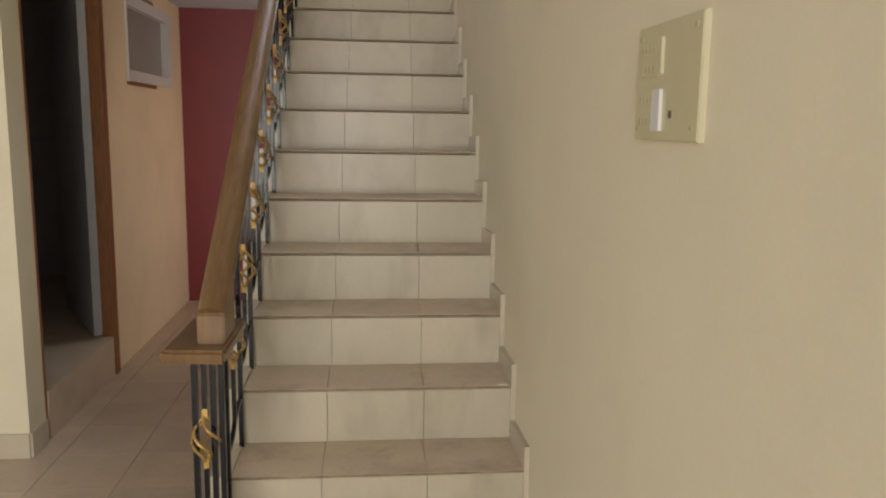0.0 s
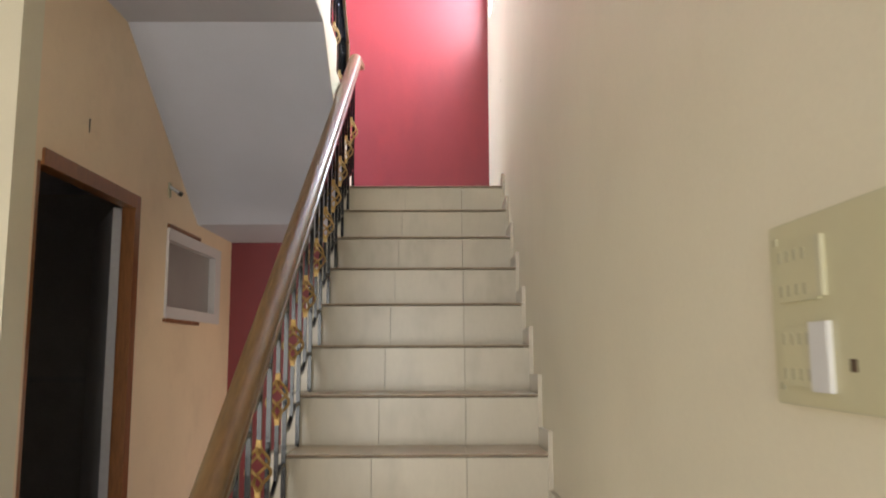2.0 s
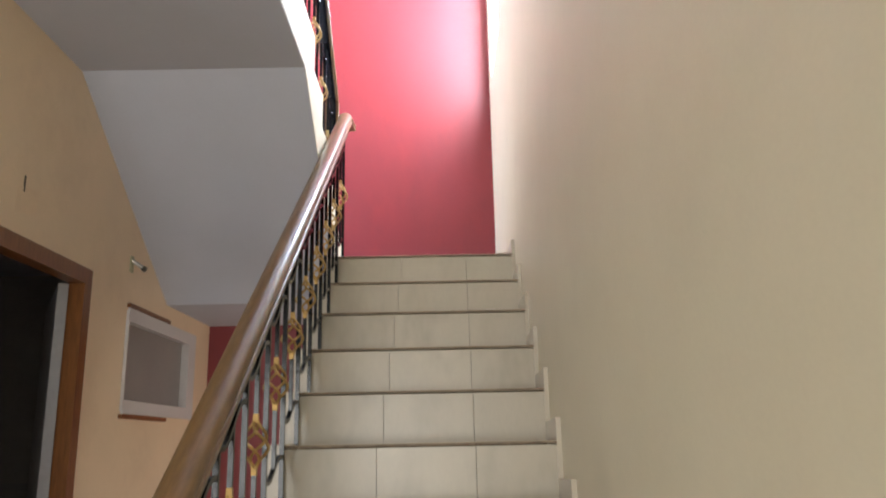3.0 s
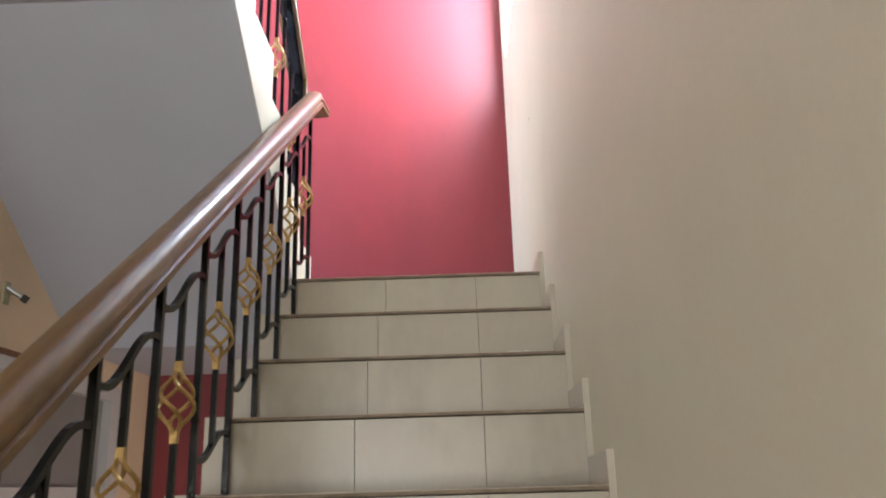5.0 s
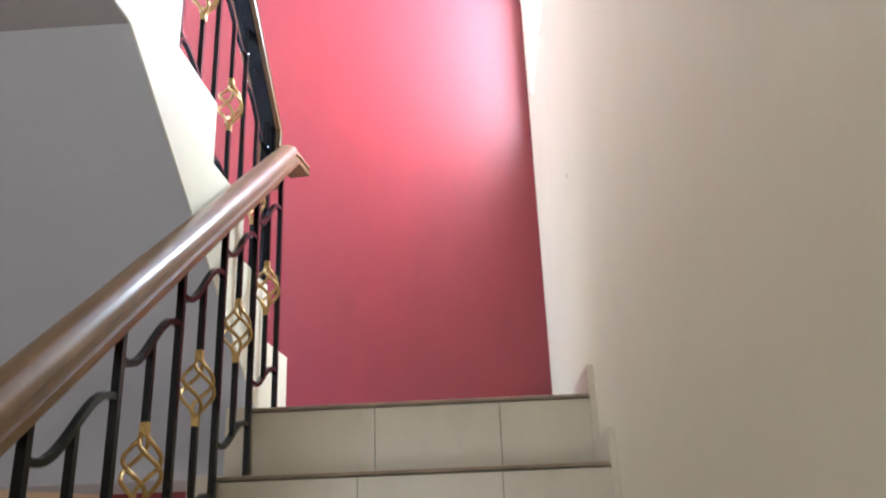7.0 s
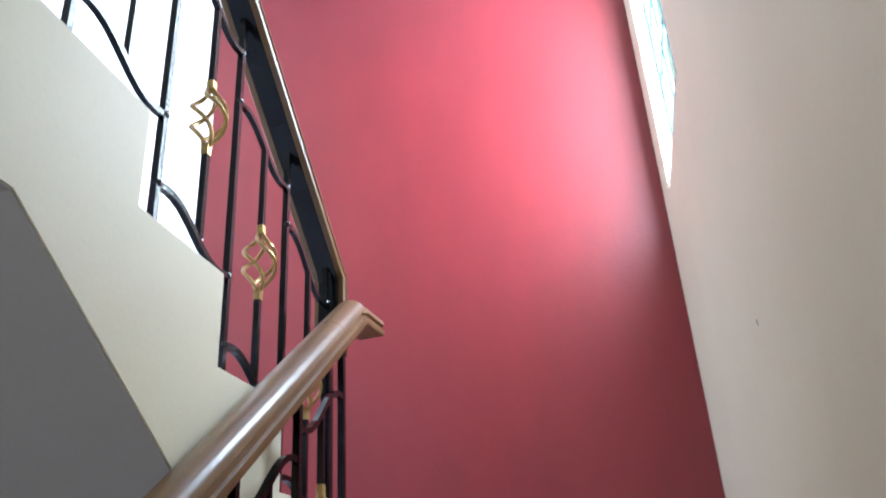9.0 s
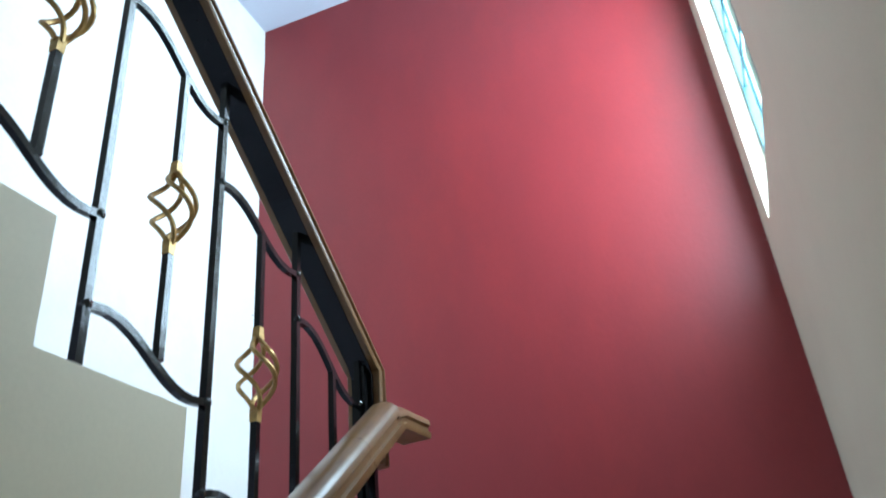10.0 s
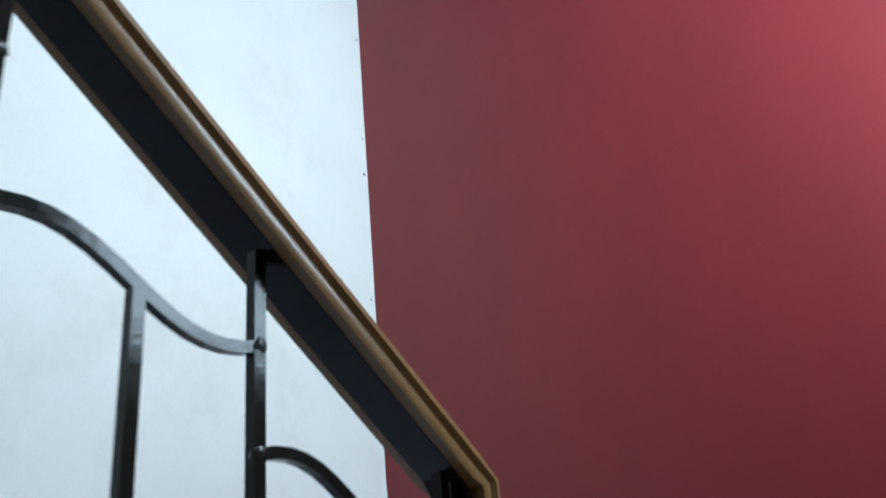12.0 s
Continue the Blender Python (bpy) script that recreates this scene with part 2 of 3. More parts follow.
setting("ceiling", [(XL - WT, XR + 0.2, -2.6, YR + 0.2, TOP, TOP + 0.15), (XH, XR + 0.2, -6.2, -2.6, TOP, TOP + 0.15)], SHADED_WHITE, "plain white stairwell ceiling", "ceiling")
# the last box, out of view, is added to shut sky light out
setting("upper_floor_slab", [(XL - WT, -0.0465, -2.5, -0.72, SLAB, UP - 0.002), (XH, XR, YH, -2.5, SLAB, UP), (XH, XL - WT, -2.5, YC + 0.14, SLAB, UP)], SHADED_WHITE, "white underside of the upper floor", "ceiling")
setting("wall_upper_hall", [(XH, XR, -6.3, -6.1, UP, TOP), (XH - 0.1, XH, -6.1, -2.6, UP, TOP), (XH, XL - WT, -2.6, -2.46, UP, TOP)], UPWHITE,
        "white painted upper hall wall", "wall")

# the white paint runs unevenly onto the red wall in the corner
bm = bmesh.new()
last = None
for i in range(61):
    z = 0.0 + i * TOP / 60
    w = max(0.0005, 0.004 + 0.005 * math.sin(2.1 * z + 0.6) + 0.002 * math.sin(9.3 * z) + 0.0012 * math.sin(31 * z) - 0.006 * max(0.0, z - 2.2))
    pair = [bm.verts.new((XL, YR - 0.0025, z)), bm.verts.new((XL + w, YR - 0.0025, z))]
    if last:
        bm.faces.new((last[0], last[1], pair[1], pair[0]))
    last = pair
tagged(part("trim", bm, UPWHITE, None, at=(0, 0, LZ)), "uneven white paint edge in the wall corner", "paint edge", kind="structure")

# ---- first flight ----
NR = 13
outline = []
for n in range(0, NR):
    outline += [(-T * n, -R * n), (-T * n, -R * (n + 1))]
outline += [(-T * 12 + 0.55, F), (0.42, -0.50), (0.42, -0.14), (0.42, 0.0)]
outline = [(y + 0.012, z - 0.014) for y, z in outline[:-4]] + outline[-4:-1] + [(0.42, -0.014)]
stairs = structure("stairs_lower", "pale tiled concrete stairs with dirty nosings", "stairs")
bm = bmesh.new()
prism(bm, outline, -0.06, XR)
part("body", bm, DIRT, stairs)
setting("landing", [(XL, -0.0465, 0.50, YR, -0.14, -0.014), (-0.0465, XR, 0.42, YR, -0.14, -0.014)], SHADED_WHITE, "concrete half landing with a white painted underside", "landing")

# ---- flight back up ----
UZ = [0.225, 0.39, 0.55, 0.71, UP]      # heights of its treads
UY = [0.50, 0.25, 0.0, -0.25, -0.50]    # and of its risers
outline = [(UY[0], 0.0)]
for k in range(5):
    outline.append((UY[k], UZ[k]))
    outline.append((UY[k + 1] if k < 4 else -0.72, UZ[k]))
outline += [(-0.72, SLAB), (0.42, -0.14), (0.50, -0.14)]
back = structure("stairs_upper", "cream sided concrete stairs turning back up", "stairs")
bm = bmesh.new()
prism(bm, outline, XL, -0.0465)
part("body", bm, SHADED_WHITE, back)
bm = bmesh.new()
side = [(UY[0], 0.0)]
for k in range(5):
    side.append((UY[k], UZ[k]))
    side.append((UY[k + 1] if k < 4 else -2.5, UZ[k]))
side += [(-2.5, SLAB + 0.003), (-0.72, SLAB + 0.003), (0.42, -0.136), (0.5, -0.136)]
prism(bm, side, -0.0465, -0.044)
part("stringer", bm, CREAM, back, "cream painted stepped side of the flight")

# ---- railings ----
def scroll_path(y0, z0, y1, z1, n=14):
    """An S from one post to the next: level at both ends."""
    pts = []
    for i in range(n + 1):
        s = i / n
        swing = 0.5 - 0.5 * math.cos(math.pi * s)
        sag = 0.010 * math.sin(2 * math.pi * s)
        pts.append((0, y0 + (y1 - y0) * s, z0 + (z1 - z0) * swing - sag * (1 if z1 > z0 else -1)))
    return pts


def wire_mesh(height, radius, wire=0.0041):
    """One wire of a basket: half a turn out and back."""
    bm = bmesh.new()
    pts = []
    for i in range(19):
        t = i / 18
        a = -2 * math.pi * 0.60 * t
        r = 0.005 + radius * math.sin(math.pi * t) ** 1.4
        pts.append((r * math.cos(a), r * math.sin(a), (t - 0.5) * height * 0.82))
    sweep(bm, pts, ring(wire, 6), up=(0.3, 0.2, 1))
    return mesh_of("wire", bm, GOLD, True)


def collar_mesh(height):
    bm = bmesh.new()
    box(bm, -0.0066, 0.0066, -0.0066, 0.0066, -height / 2, height / 2)
    for v in bm.verts:
        if v.co.z > 0:
            v.co.x, v.co.y = v.co.x * 1.1, v.co.y * 1.1
    soften(bm, 0.002, 1)
    return mesh_of("collar", bm, GOLD)


BH, BH_UP = 0.146, 0.157      # heights of the baskets of the two railings
COLLAR = collar_mesh(0.022)
WIRE = {BH: wire_mesh(BH, 0.031), BH_UP: wire_mesh(BH_UP, 0.031, 0.0042)}


def basket(parent, at, high=BH):
    """A twisted cage of four wires between two collars."""
    b = part("basket", COLLAR, GOLD, parent, "gold painted twisted basket", at=(at[0], at[1], at[2] - high * 0.45))
    top = part("collar", COLLAR, GOLD, b, at=(0, 0, high * 0.90))
    top.rotation_euler = (math.pi, 0, 0)
    for k in range(4):
        w = part("wire", WIRE[high], GOLD, b, at=(0, 0, high * 0.45))
        w.rotation_euler = (0, 0, k * math.pi / 2)


def bar(x, y, z0, z1, h=0.0068):
    bm = bmesh.new()
    box(bm, x - h, x + h, y - h, y + h, z0, z1)
    soften(bm, 0.0015, 1)
    return bm


def handrail_section(w, h):
    """A flat underside, a shallow groove on each flank and a domed top."""
    dome = [(w * math.cos(math.pi * i / 12), h * (0.10 + 0.94 * math.sin(math.pi * i / 12) ** 0.8)) for i in range(13)]
    return [(-w * 0.95, -h), (w * 0.95, -h), (w, -h * 0.86), (w, -h * 0.50), (w * 0.84, -h * 0.40), (w * 0.84, -h * 0.06)] + dome + \
        [(-w * 0.84, -h * 0.06), (-w * 0.84, -h * 0.40), (-w, -h * 0.50), (-w, -h * 0.86)]


# lower railing
RX = -0.002


def rail_top(y):
    return 0.829 + 0.737 * (y - 0.25)


def under(y):
    return rail_top(y) - 0.062


low = thing("stair_railing", "black iron stair railing with gold twisted baskets and brown wooden handrail", "railing", at=(0, 0, LZ))
posts = [-T * n + 0.208 for n in range(13)]
for n, y in enumerate(posts):
    part("post", bar(RX, y, -R * n if n else 0.0, under(y) + 0.012), IRON, low)
for n in range(len(posts) - 1):
    y1, y0 = posts[n], posts[n + 1]
    ym = (y0 + y1) / 2
    for a, b in ((-0.067, -0.131), (-0.500, -0.612)):
        bm = bmesh.new()
        sweep(bm, scroll_path(y0, under(y0) + a, y1, under(y1) + b), square(0.0058))
        part("scroll", bm, IRON, low, at=(RX, 0, 0))
    top = (under(y0) - 0.067 + under(y1) - 0.131) / 2
    bot = (under(y0) - 0.500 + under(y1) - 0.612) / 2
    mid = (top + bot) / 2 + 0.012
    part("baluster", bar(RX, ym, mid + 0.073, top, 0.006), IRON, low)
    part("baluster", bar(RX, ym, bot, mid - 0.073, 0.006), IRON, low)
    basket(low, (RX, ym, mid))
bm = bmesh.new()
ys = [-2.735 + i * (0.27 + 2.735) / 12 for i in range(13)]
RH = 0.031
sweep(bm, [(RX, y, rail_top(y) - 0.024) for y in reversed(ys)], handrail_section(0.034, RH))
rail = part("handrail", bm, WOOD, low, "varnished brown wooden handrail", smooth=True)
bm = bmesh.new()
sweep(bm, [(RX, y, under(y) + 0.003) for y in ys], [(-0.019, -0.003), (0.019, -0.003), (0.019, 0.003), (-0.019, 0.003)])
part("flat_bar", bm, IRON, low)
# joints between the lengths of wood
for jy in (0.135, -1.08):
    bm = bmesh.new()
    jd = Vector((0, 1, 0.737)).normalized() * 0.0005
    jc = Vector((RX, jy, rail_top(jy) - 0.024))
    sweep(bm, [jc + jd, jc - jd], [(a * 1.004, b * 1.004) for a, b in handrail_section(0.034, RH)])
    part("joint", bm, DIRT, rail, "thin dark joint in the handrail")
# the level turn at the head of the rail
bm = bmesh.new()
sweep(bm, [(RX + 0.008, 0.402, 0.826), (RX + 0.005, 0.38, 0.826), (RX, 0.30, 0.824), (RX, 0.262, 0.810)], handrail_section(0.034, 0.024))
part("turn", bm, WOOD, low, smooth=True)
# the flat wooden foot, with the end of the rail standing on it
FZ = -1.495
bm = bmesh.new()
v = [bm.verts.new(p) for p in ((0.042, -2.815, FZ), (-0.113, -2.800, FZ), (-0.110, -2.780, FZ), (-0.106, -2.480, FZ), (0.042, -2.480, FZ))]
f = bm.faces.new(v)
up5 = bmesh.ops.extrude_face_region(bm, geom=[f])
bmesh.ops.translate(bm, vec=(0, 0, 0.034), verts=[e for e in up5["geom"] if isinstance(e, bmesh.types.BMVert)])
soften(bm, 0.008, 3)
part("foot_turn", bm, WOOD, low, "flat brown wooden foot of the handrail", smooth=True)
bm = bmesh.new()
prism(bm, [(-2.750, FZ + 0.033), (-2.600, FZ + 0.033), (-2.600, rail_top(-2.600) - 0.03), (-2.750, rail_top(-2.750) - 0.004)], RX - 0.033, RX + 0.033)
soften(bm, 0.004, 2)
part("rail_end", bm, WOOD, low, smooth=True)
for x in (-0.040, 0.004, 0.024):
    part("post", bar(x, -2.770, -13 * R, FZ + 0.01), IRON, low)
part("baluster", bar(-0.017, -2.770, -1.62, FZ + 0.01, 0.006), IRON, low)
part("baluster", bar(-0.017, -2.770, -13 * R, -1.765, 0.006), IRON, low)
basket(low, (-0.017, -2.770, -1.692))

# upper railing
UX = -0.09


def up_under(y):
    return 1.160 - 0.77 * (y - 0.09)


high = thing("stair_railing", "black iron railing with gold baskets rising beside the white wall", "railing", at=(0, 0, LZ))
uposts = [0.335, 0.09, -0.156, -0.400, -0.640, -0.886]
for k, y in enumerate(uposts):
    ground = UP
    for a, b in zip(UY, UZ):
        if y > a - 0.25 and y <= a:
            ground = b
    part("post", bar(UX, y, ground, up_under(y) + 0.01, 0.0062), IRON, high)
WELDMETAL = material("glossy_painted_weld", (0.02, 0.022, 0.022), 0.12, 0.6, grain=0.3, scale=150, bump=0.5)
bm = bmesh.new()
bmesh.ops.create_icosphere(bm, subdivisions=2, radius=1.0)
for v in bm.verts:
    k = 1 + 0.5 * noise.noise(v.co * 2.3)
    v.co = Vector((v.co.x * 0.0055 * k, v.co.y * 0.0085 * k, v.co.z * 0.0095 * k))
WELD = mesh_of("weld", bm, WELDMETAL, True)
FALL = {1: -0.089, 2: -0.089}      # where the top scroll ends on a post, under the rail
LEAN = {1: 0.005, 2: 0.016}         # how far a baluster stands off the middle
RISE = {1: -0.183, 2: -0.213}      # and where the next one starts
for k in range(len(uposts) - 1):
    y1, y0 = uposts[k], uposts[k + 1]
    ym = (y0 + y1) / 2 + LEAN.get(k, 0.012)
    ends = ((up_under(y1) + FALL.get(k, -0.09), up_under(y0) + RISE.get(k + 1, -0.20)), (up_under(y1) - 0.598, up_under(y0) - 0.728))
    for z1, z0 in ends:
        bm = bmesh.new()
        sweep(bm, scroll_path(y1, z1, y0, z0), square(0.0056))
        part("scroll", bm, IRON, high, at=(UX, 0, 0))
        for wy, wz, turn in ((y1, z1, 0.4), (y0, z0, 1.3)):
            blob = part("weld", WELD, WELDMETAL, high, at=(UX + 0.0035, wy, wz))
            blob.rotation_euler = (turn, 0.5 * turn, 0)
    top, bot = (sum(e) / 2 for e in ends)
    mid = (top + bot) / 2
    part("baluster", bar(UX, ym, mid + 0.064, top - 0.006, 0.0058), IRON, high)
    part("baluster", bar(UX, ym, bot, mid - 0.088, 0.0058), IRON, high)
    basket(high, (UX, ym, mid - 0.012), BH_UP)
bm = bmesh.new()
sweep(bm, [(UX, 0.382, 0.76), (UX, 0.382, 0.88), (UX, 0.381, up_under(0.381) + 0.026)] + [(UX, y, up_under(y) + 0.026) for y in (0.357, 0.2, 0.0, -0.3, -0.6, -0.95)],
      handrail_section(0.039, 0.021))
part("handrail", bm, WOOD, high, "varnished brown wooden handrail", smooth=True)
bm = bmesh.new()
sweep(bm, [(UX, 0.355, 0.78), (UX, 0.355, up_under(0.355) - 0.01), (UX, 0.337, up_under(0.337) + 0.002)] + [(UX, y, up_under(y) + 0.002) for y in (-0.3, -0.95)],
      [(-0.024, -0.003), (0.024, -0.003), (0.024, 0.003), (-0.024, 0.003)])
part("flat_bar", bm, IRON, high)
part("newel", bar(UX + 0.004, 0.345, 0.0, up_under(0.345), 0.010), IRON, high)

# ---- stair window ----
win = structure("window_1", "bright stair window with teal metal bars", "window")
fx = XR + 0.044
for nm, b in (("frame", (fx, fx + 0.024, WY0, WY0 + 0.018, WZ0, WZ1)), ("frame", (fx, fx + 0.024, WY1 - 0.018, WY1, WZ0, WZ1)),
              ("frame", (fx, fx + 0.024, WY0 + 0.018, WY1 - 0.018, WZ0, WZ0 + 0.018)), ("frame", (fx, fx + 0.024, WY0 + 0.018, WY1 - 0.018, WZ1 - 0.018, WZ1))):
    bm = bmesh.new()
    box(bm, *b)
    part(nm, bm, TEAL, win)
for i in range(1, 4):
    y = WY0 + i * (WY1 - WY0) / 4
    bm = bmesh.new()
    sweep(bm, [(fx + 0.010, y, WZ0 + 0.02), (fx + 0.010, y, WZ1 - 0.02)], ring(0.006, 8), up=(0, 1, 0))
    part("bar", bm, TEAL, win)
for i in range(1, 6):
    z = WZ0 + i * (WZ1 - WZ0) / 6
    bm = bmesh.new()
    sweep(bm, [(fx + 0.010, WY0 + 0.02, z), (fx + 0.010, WY1 - 0.02, z)], ring(0.006, 8), up=(0, 0, 1))
    part("bar", bm, TEAL, win)

# out of view; added as the opening for the lamp under the landing
low_win = structure("window_3", "unseen white framed window added under the landing", "window")
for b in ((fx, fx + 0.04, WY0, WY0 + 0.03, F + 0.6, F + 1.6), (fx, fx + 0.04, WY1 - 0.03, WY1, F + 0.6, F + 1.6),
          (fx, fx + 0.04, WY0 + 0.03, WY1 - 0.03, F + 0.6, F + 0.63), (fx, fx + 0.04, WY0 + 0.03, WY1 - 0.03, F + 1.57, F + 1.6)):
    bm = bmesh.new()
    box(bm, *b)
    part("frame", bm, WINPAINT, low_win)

# ---- doorway and the room behind it ----
door = structure("door_1", "open grey-white door in a dark brown wooden frame", "door")
for b in ((XL - WT - 0.005, XL - 0.002, DY0 - 0.003, DY0 + 0.028, F, DZ1 + 0.05), (XL - WT - 0.005, XL + 0.012, DY1 - 0.012, DY1 + 0.05, F, DZ1 + 0.05),
          (XL - WT - 0.005, XL + 0.012, DY0 + 0.028, DY1 - 0.012, DZ1 - 0.012, DZ1 + 0.05)):
    bm = bmesh.new()
    box(bm, *b)
    soften(bm, 0.006, 2)
    part("frame", bm, FRAMEWOOD, door)
hinge = placed(new("leaf_hinge"), (XL - WT - 0.006, DY1 - 0.014, 0))
hinge.parent = door
hinge.rotation_euler = (0, 0, radians(29.5))
bm = bmesh.new()
box(bm, -0.038, 0.0, 0.0, 0.77, SILL + 0.01, DZ1 - 0.015)
soften(bm, 0.003, 1)
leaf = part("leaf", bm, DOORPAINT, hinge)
for z in (-1.16, -1.20):
    bm = bmesh.new()
    sweep(bm, [(-0.002, 0.70, z), (0.030, 0.70, z)], ring(0.012, 10), up=(0, 0, 1))
    part("knob", bm, CHROME, leaf, "dull steel door knob", smooth=True)

bm = bmesh.new()
box(bm, XL - WT, XL + 0.004, DY0 + 0.028, DY1 - 0.012, F, SILL)
part("threshold", bm, FLOOR, door, "raised tiled door step")
for nm, b in (("wall_bathroom_back", (-2.7, -2.6, YC + 0.14, YR, F, 0.2)), ("wall_bathroom_end", (-2.6, XL - WT, YR, YR + 0.1, F, 0.2)),
              ("wall_bathroom_front", (-2.6, XL - WT, YC + 0.14, YC + 0.16, F, 0.2))):
    setting(nm, [b], DIM, "dim tiled wall of the small room behind the door", "wall")
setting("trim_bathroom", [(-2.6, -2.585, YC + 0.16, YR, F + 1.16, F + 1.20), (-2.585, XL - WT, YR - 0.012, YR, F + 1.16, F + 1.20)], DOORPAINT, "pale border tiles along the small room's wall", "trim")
setting("ceiling_bathroom", [(-2.7, XL - WT, YC + 0.14, YR, 0.2, 0.3)], SHADED_WHITE, "dim ceiling of the small room", "ceiling")
setting("floor_bathroom", [(-2.6, XL - WT, YC + 0.16, YR, F, SILL)], FLOOR, "raised tiled floor of the small room", "floor")

# ---- vent window in the corridor ----
vent = structure("window_2", "small white framed vent window with grey glass", "window")
for b in ((XL - 0.06, XL + 0.012, VY0, VY0 + 0.012, VZ0, VZ1), (XL - 0.06, XL + 0.012, VY1 - 0.09, VY1 + 0.03, VZ0 - 0.01, VZ1 + 0.012),
          (XL - 0.06, XL + 0.012, VY0 + 0.012, VY1 - 0.09, VZ1 - 0.05, VZ1 + 0.012), (XL - 0.06, XL + 0.012, VY0 + 0.012, VY1 - 0.09, VZ0 - 0.01, VZ0 + 0.05)):
    bm = bmesh.new()
    box(bm, *b)
    soften(bm, 0.004, 2)
    part("frame", bm, WINPAINT, vent)
bm = bmesh.new()
box(bm, XL - 0.035, XL - 0.029, VY0 + 0.005, VY1 - 0.08, VZ0 + 0.04, VZ1 - 0.04)
part("pane", bm, SCREEN, vent)
# dark strips put in for the shadow gap above and the slot below
for y0, y1, z0 in ((VY0, 0.45, VZ1 + 0.014), (VY0 - 0.01, 0.47, VZ0 - 0.032)):
    bm = bmesh.new()
    box(bm, XL, XL + 0.016, y0, y1, z0, z0 + 0.018)
    soften(bm, 0.003, 1)
    part("fillet", bm, FRAMEWOOD, vent, "dark brown strip in place of a shaded gap")

# ---- small things on the corridor wall ----
hook = thing("wall_hook", "small dull metal hook on the peach corridor wall", "hook", at=(XL, -0.08, LZ - 0.045))
bm = bmesh.new()
box(bm, 0.0, 0.006, -0.020, 0.014, -0.030, 0.045)
soften(bm, 0.002, 1)
part("backplate", bm, SLOT, hook)
bm = bmesh.new()
sweep(bm, [(0.004, -0.004, 0.026), (0.026, 0.006, 0.010), (0.046, 0.018, -0.004)], ring(0.009, 10), up=(0, 0, 1))
part("stub", bm, CHROME, hook, smooth=True)
bm = bmesh.new()
sweep(bm, [(0.044, 0.017, -0.003), (0.060, 0.027, -0.014)], ring(0.0125, 10), up=(0, 0, 1))
part("tip", bm, DARK, hook, "black open end")
# a scratch in the wall, built as a thin raised dark bar
nail = thing("nail", "thin dark scratch mark on the peach corridor wall", "nail", at=(XL, -1.046, LZ + 0.030))
bm = bmesh.new()
box(bm, 0.0, 0.005, -0.0012, 0.0012, -0.030, 0.028)
part("shank", bm, DARK, nail)

# a filled and repainted patch below the scratch mark
PATCH = material("repainted_peach_filler", (0.78, 0.60, 0.42), 0.6, 0.3, blotch=0.04, blotch_scale=9, grain=0.03, scale=120, bump=0.15)
bm = bmesh.new()
v = [bm.verts.new((XL + 0.0012, y, z)) for y, z in ((-1.085, -0.082), (-0.948, -0.060), (-0.945, 0.030), (-1.040, 0.022), (-1.082, 0.010))]
f = bm.faces.new(v)
ext = bmesh.ops.extrude_face_region(bm, geom=[f])
bmesh.ops.translate(bm, vec=(-0.0012, 0, 0), verts=[e for e in ext["geom"] if isinstance(e, bmesh.types.BMVert)])
tagged(part("wall_patch", bm, PATCH, None, at=(0, 0, LZ)), "filled and repainted patch on the peach wall", "patch", kind="structure")

# knocks in the plaster: a pit in the cream wall, chips along the red wall's corners
random.seed(4)


def chip(at, size, mat, label):
    """A flat, uneven flake or pit, lying on its wall."""
    bm = bmesh.new()
    bmesh.ops.create_icosphere(bm, subdivisions=2, radius=1.0)
    for v in bm.verts:
        k = 1 + 0.45 * noise.noise(v.co * 2.2 + Vector(at) * 9)
        v.co = Vector((v.co.x * size[0] * k, v.co.y * size[1] * k, v.co.z * size[2] * k))
    tagged(part("paint_chip", bm, mat, None, at=(at[0], at[1], LZ + at[2]), smooth=True), label, "paint chip", kind="structure")


PIT = material("grey_plaster_pit", (0.22, 0.19, 0.16), 0.9, 0.2, grain=0.2, scale=200)
chip((XR, 0.136, 0.635), (0.0012, 0.0035, 0.0075), PIT, "small grey pit in the cream wall")
chip((XR, 0.46, 0.10), (0.0010, 0.0028, 0.004), PIT, "small grey pit in the cream wall")
chip((XR - 0.002, YR, 1.33), (0.006, 0.004, 0.022), RED, "lump of red paint in the wall corner")
chip((XR - 0.001, YR, 0.95), (0.004, 0.003, 0.030), RED, "lump of red paint in the wall corner")
for z, w in ((2.02, 0.006), (2.145, 0.003), (1.62, 0.003), (2.52, 0.004)):
    chip((XL + 0.001, YR - 0.012 - random.uniform(0, 0.012), z), (0.0012, w * 0.7, w), RED, "spot of red paint on the white wall")

# ---- switch plate ----
SY0, SY1, SZ0, SZ1 = -3.582, -3.325, -0.944, -0.763
plate = thing("switch_plate", "large yellowed ivory switch plate on the cream wall", "switch", at=(XR, (SY0 + SY1) / 2, LZ + (SZ0 + SZ1) / 2))
hy, hz = (SY1 - SY0) / 2, (SZ1 - SZ0) / 2
bm = bmesh.new()
box(bm, -0.0085, 0.0, -hy, hy, -hz, hz)
soften(bm, 0.004, 2)
part("box", bm, PLATE_EDGE, plate)
bm = bmesh.new()
box(bm, -0.0105, -0.0085, -hy + 0.0018, hy - 0.0018, -hz + 0.0018, hz - 0.0018)
soften(bm, 0.0015, 1)
part("cover", bm, PLATE, plate)


def on_plate(name, mat, y, z, w, h, d, label="", bev=0.0):
    bm = bmesh.new()
    box(bm, -0.011 - d, -0.0105, y - w / 2, y + w / 2, z - h / 2, z + h / 2)
    if bev:
        soften(bm, bev, 2)
    return part(name, bm, mat, plate, label)


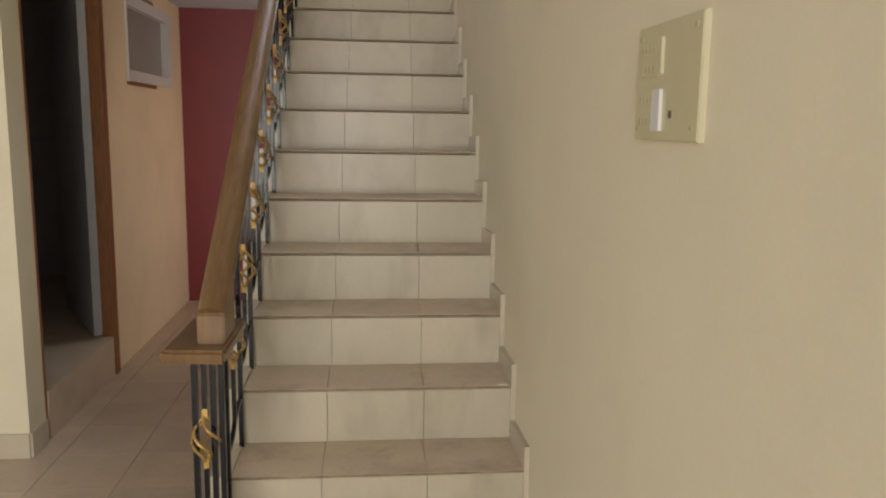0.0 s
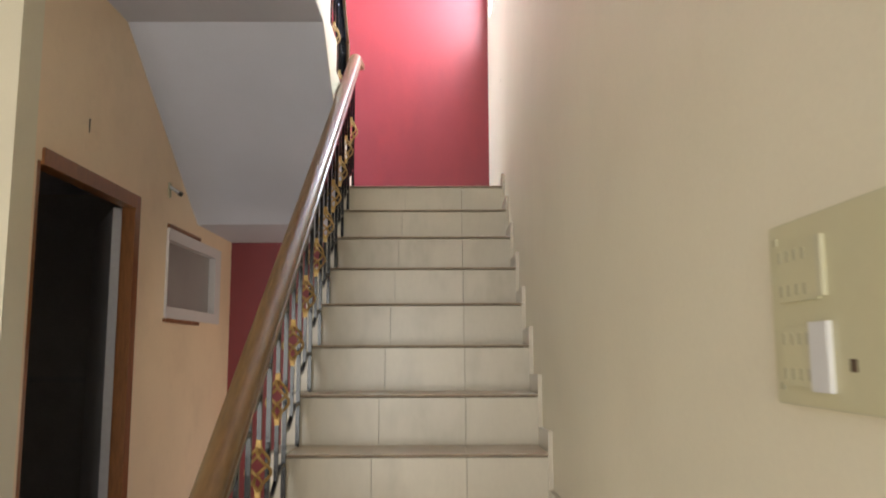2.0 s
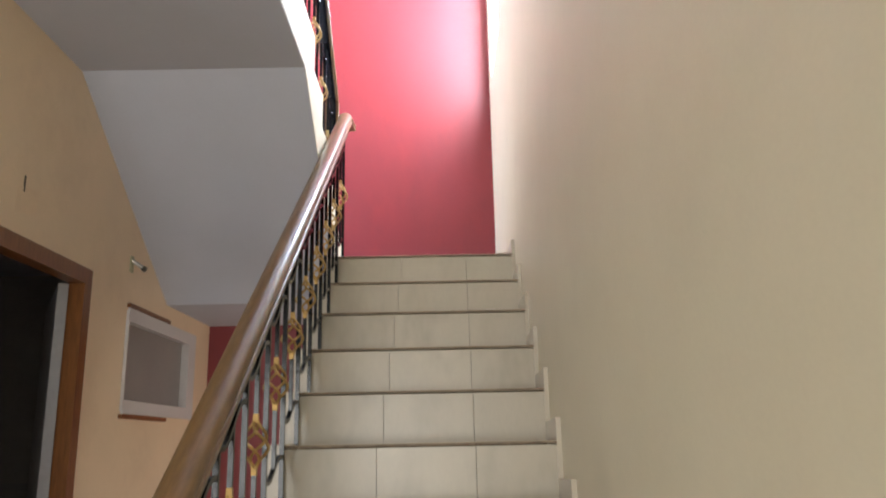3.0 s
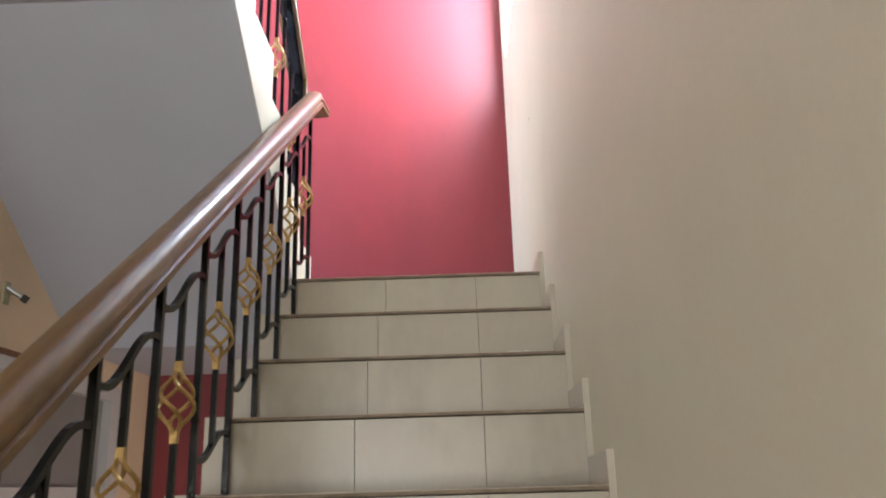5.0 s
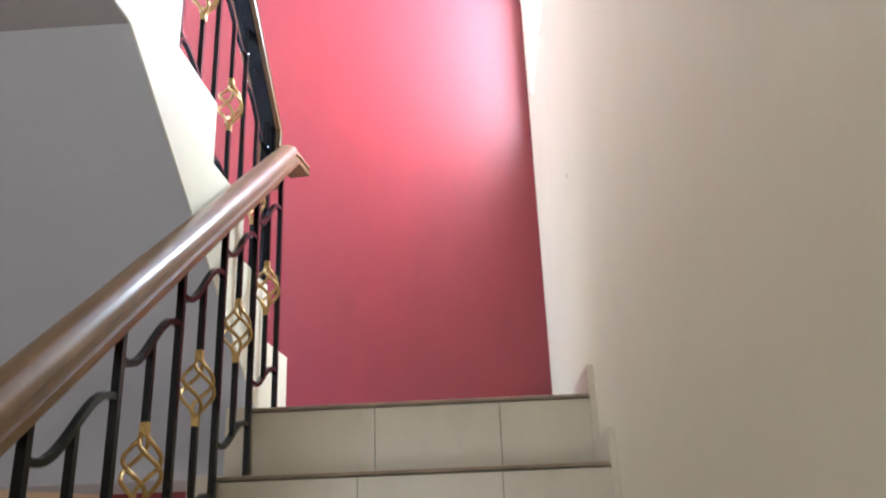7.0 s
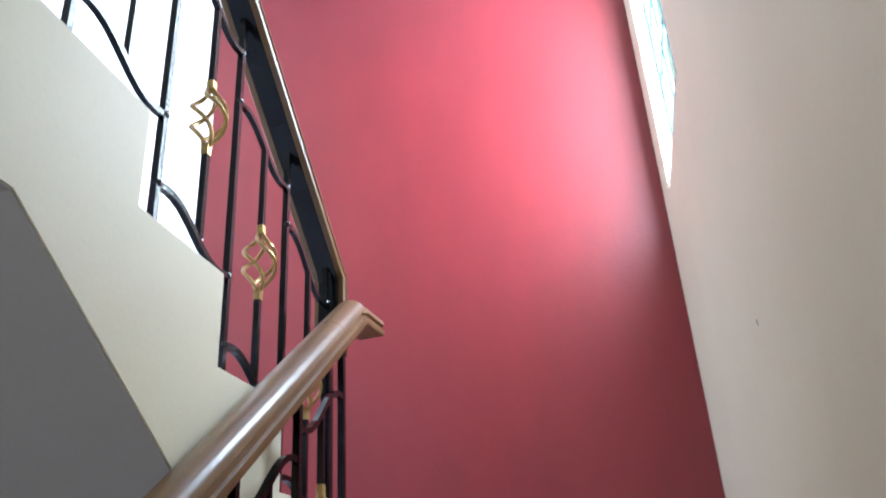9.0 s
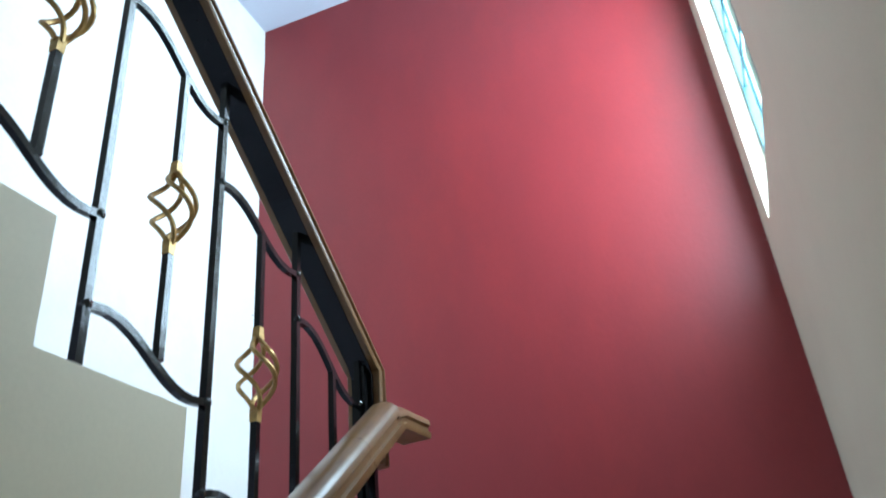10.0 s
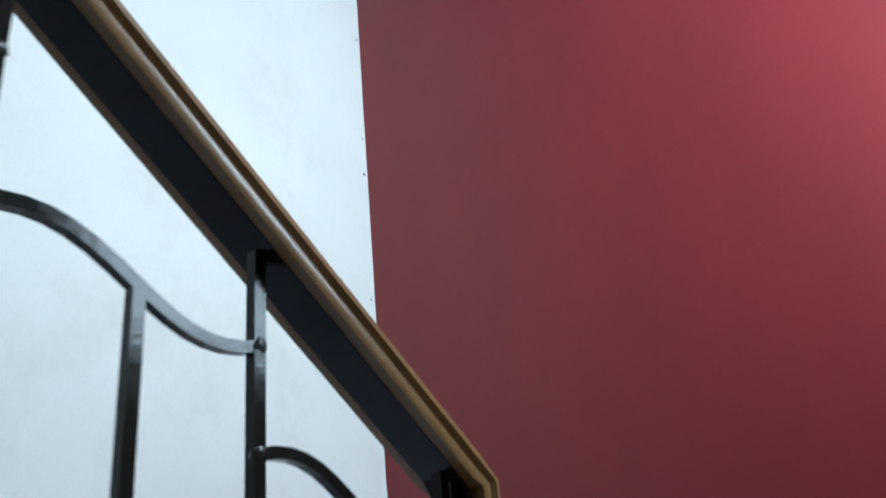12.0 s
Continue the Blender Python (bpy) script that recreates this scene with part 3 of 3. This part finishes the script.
# the far end of the plate carries sockets and switches; +y is the far end
for y, z in ((-hy + 0.022, hz - 0.018), (-hy + 0.022, -hz + 0.020), (hy - 0.016, hz - 0.018), (hy - 0.016, -hz + 0.018)):
    on_plate("screw", SLOT, y, z, 0.009, 0.007, 0.001)
for z, wide in ((0.038, 0.082), (-0.043, 0.060)):
    y0 = hy - 0.020
    on_plate("module", PLATE, y0 - wide / 2 - 0.004, z, wide, 0.056, 0.003, bev=0.001)
    for k in range(4):
        for dz in (0.017, -0.017):
            on_plate("slot", SLOT, y0 - 0.012 - k * 0.0165, z + dz, 0.006, 0.011, 0.0035)
on_plate("rocker", PLATE_EDGE, hy - 0.112, 0.040, 0.010, 0.056, 0.004, bev=0.002)
on_plate("rocker", SWITCH, hy - 0.104, -0.043, 0.034, 0.064, 0.005, "white switch rocker", bev=0.003)
on_plate("indicator", DIRT, hy - 0.155, -0.050, 0.009, 0.011, 0.001)

# ---- skirting of the hall ----
for i in range(6):
    bm = bmesh.new()
    x1 = XL - i * 0.3
    box(bm, x1 - 0.298, x1, YC - 0.010, YC - 0.0005, F, F + 0.10)
    soften(bm, 0.002, 1)
    tagged(part("baseboard", bm, SKIRT, None, at=(0, 0, LZ)), "cream skirting tile along the hall wall", "skirting", kind="structure")
bm = bmesh.new()
box(bm, XL, XL + 0.010, YC, DY0 - 0.005, F, F + 0.10)
tagged(part("baseboard", bm, SKIRT, None, at=(0, 0, LZ)), "cream skirting tile beside the doorway", "skirting", kind="structure")

# ---- floors and tiles ----
setting("ground", [(XH, XR, YH, YR, F - 0.2, F - 0.012)], GROUT, "screed under the hall floor tiles", "floor")
tiles = structure("floor", "beige tiled hall floor with worn joints", "floor")
TS = 0.30
for i in range(9):
    for j in range(18):
        x0, y0 = -2.635 + i * TS, -3.975 + j * TS
        x1, y1 = min(x0 + TS, -0.062), min(y0 + TS, YR)
        if x0 < XL and y0 >= YC - 0.01 or x1 - x0 < 0.03:
            if not (x0 < XL < x1):
                continue
            x0 = XL
        bm = bmesh.new()
        box(bm, x0 + 0.0015, x1 - 0.0015, y0 + 0.0015, y1 - 0.0015, F - 0.012, F)
        part("tile", bm, FLOOR, tiles)
bm = bmesh.new()
for i in range(18):
    for j in range(14):
        x0, y0 = XH + i * TS, -8.175 + j * TS
        if x0 > XR:
            continue
        box(bm, x0 + 0.0015, min(XR, x0 + TS) - 0.0015, y0 + 0.0015, y0 + TS - 0.0015, F - 0.012, F)
for j in range(4):
    for i in range(3):
        x0, y0 = -0.06 + i * TS, -3.975 + j * TS
        box(bm, x0 + 0.0015, x0 + TS - 0.0015, y0 + 0.0015, y0 + TS - 0.0015, F - 0.012, F)
tagged(part("tile_field", bm, FLOOR, tiles), kind="stuff")

for n in range(NR):
    a, b = 0.304 - 0.005 * n, 0.608 - 0.0055 * n
    y, z = -T * n, -R * n
    for x0, x1 in ((0.0, a), (a, b), (b, XR)):
        bm = bmesh.new()
        box(bm, x0 + 0.0008, x1 - 0.0008, y, y + 0.012, z - R + 0.0, z - 0.012)
        part("riser_tile", bm, TILE, stairs)
        bm = bmesh.new()
        depth = T if n else 0.45
        box(bm, x0 + 0.0008, x1 - 0.0008, y - 0.005, y + depth - 0.001, z - 0.008, z)
        soften(bm, 0.0018, 1)
        part("tread_tile", bm, TREAD, stairs)
    bm = bmesh.new()
    box(bm, 0.0, XR - 0.013, y - 0.0065, y - 0.0052, z - 0.0085, z - 0.0012)
    part("nosing_dirt", bm, NOSING, stairs, "brown dirt along the nosing")
    bm = bmesh.new()
    box(bm, -0.062, -0.0015, y - 0.004, y + T, z - R, z + 0.003)
    part("side_strip", bm, SKIRT, stairs)
    bm = bmesh.new()
    depth = T if n else 0.30
    prism(bm, [(y - 0.008, z - R), (y - 0.008, z + 0.068), (y + depth - 0.008, z + 0.060), (y + depth - 0.008, z)], XR - 0.015, XR)
    part("skirting_tile", bm, SKIRT, stairs)

# dried plaster left on two of the nosings
PLASTER = material("dried_white_plaster", (0.66, 0.62, 0.55), 0.8, 0.3, grain=0.08, scale=120, bump=0.3)
for n, x, w in ((6, 0.265, 0.050), (6, 0.770, 0.035), (6, 0.800, 0.020), (2, 0.690, 0.022), (2, 0.725, 0.012), (10, 0.80, 0.02)):
    bm = bmesh.new()
    bmesh.ops.create_icosphere(bm, subdivisions=2, radius=1.0)
    for v in bm.verts:
        k = 1 + 0.35 * noise.noise(v.co * 2.1 + Vector((n, x * 20, 0)))
        v.co = Vector((v.co.x * w * k, v.co.y * 0.011 * k, v.co.z * 0.004 * k))
    part("plaster_smear", bm, PLASTER, stairs, "patch of dried white plaster", at=(x, -T * n + 0.006, -R * n), smooth=True)
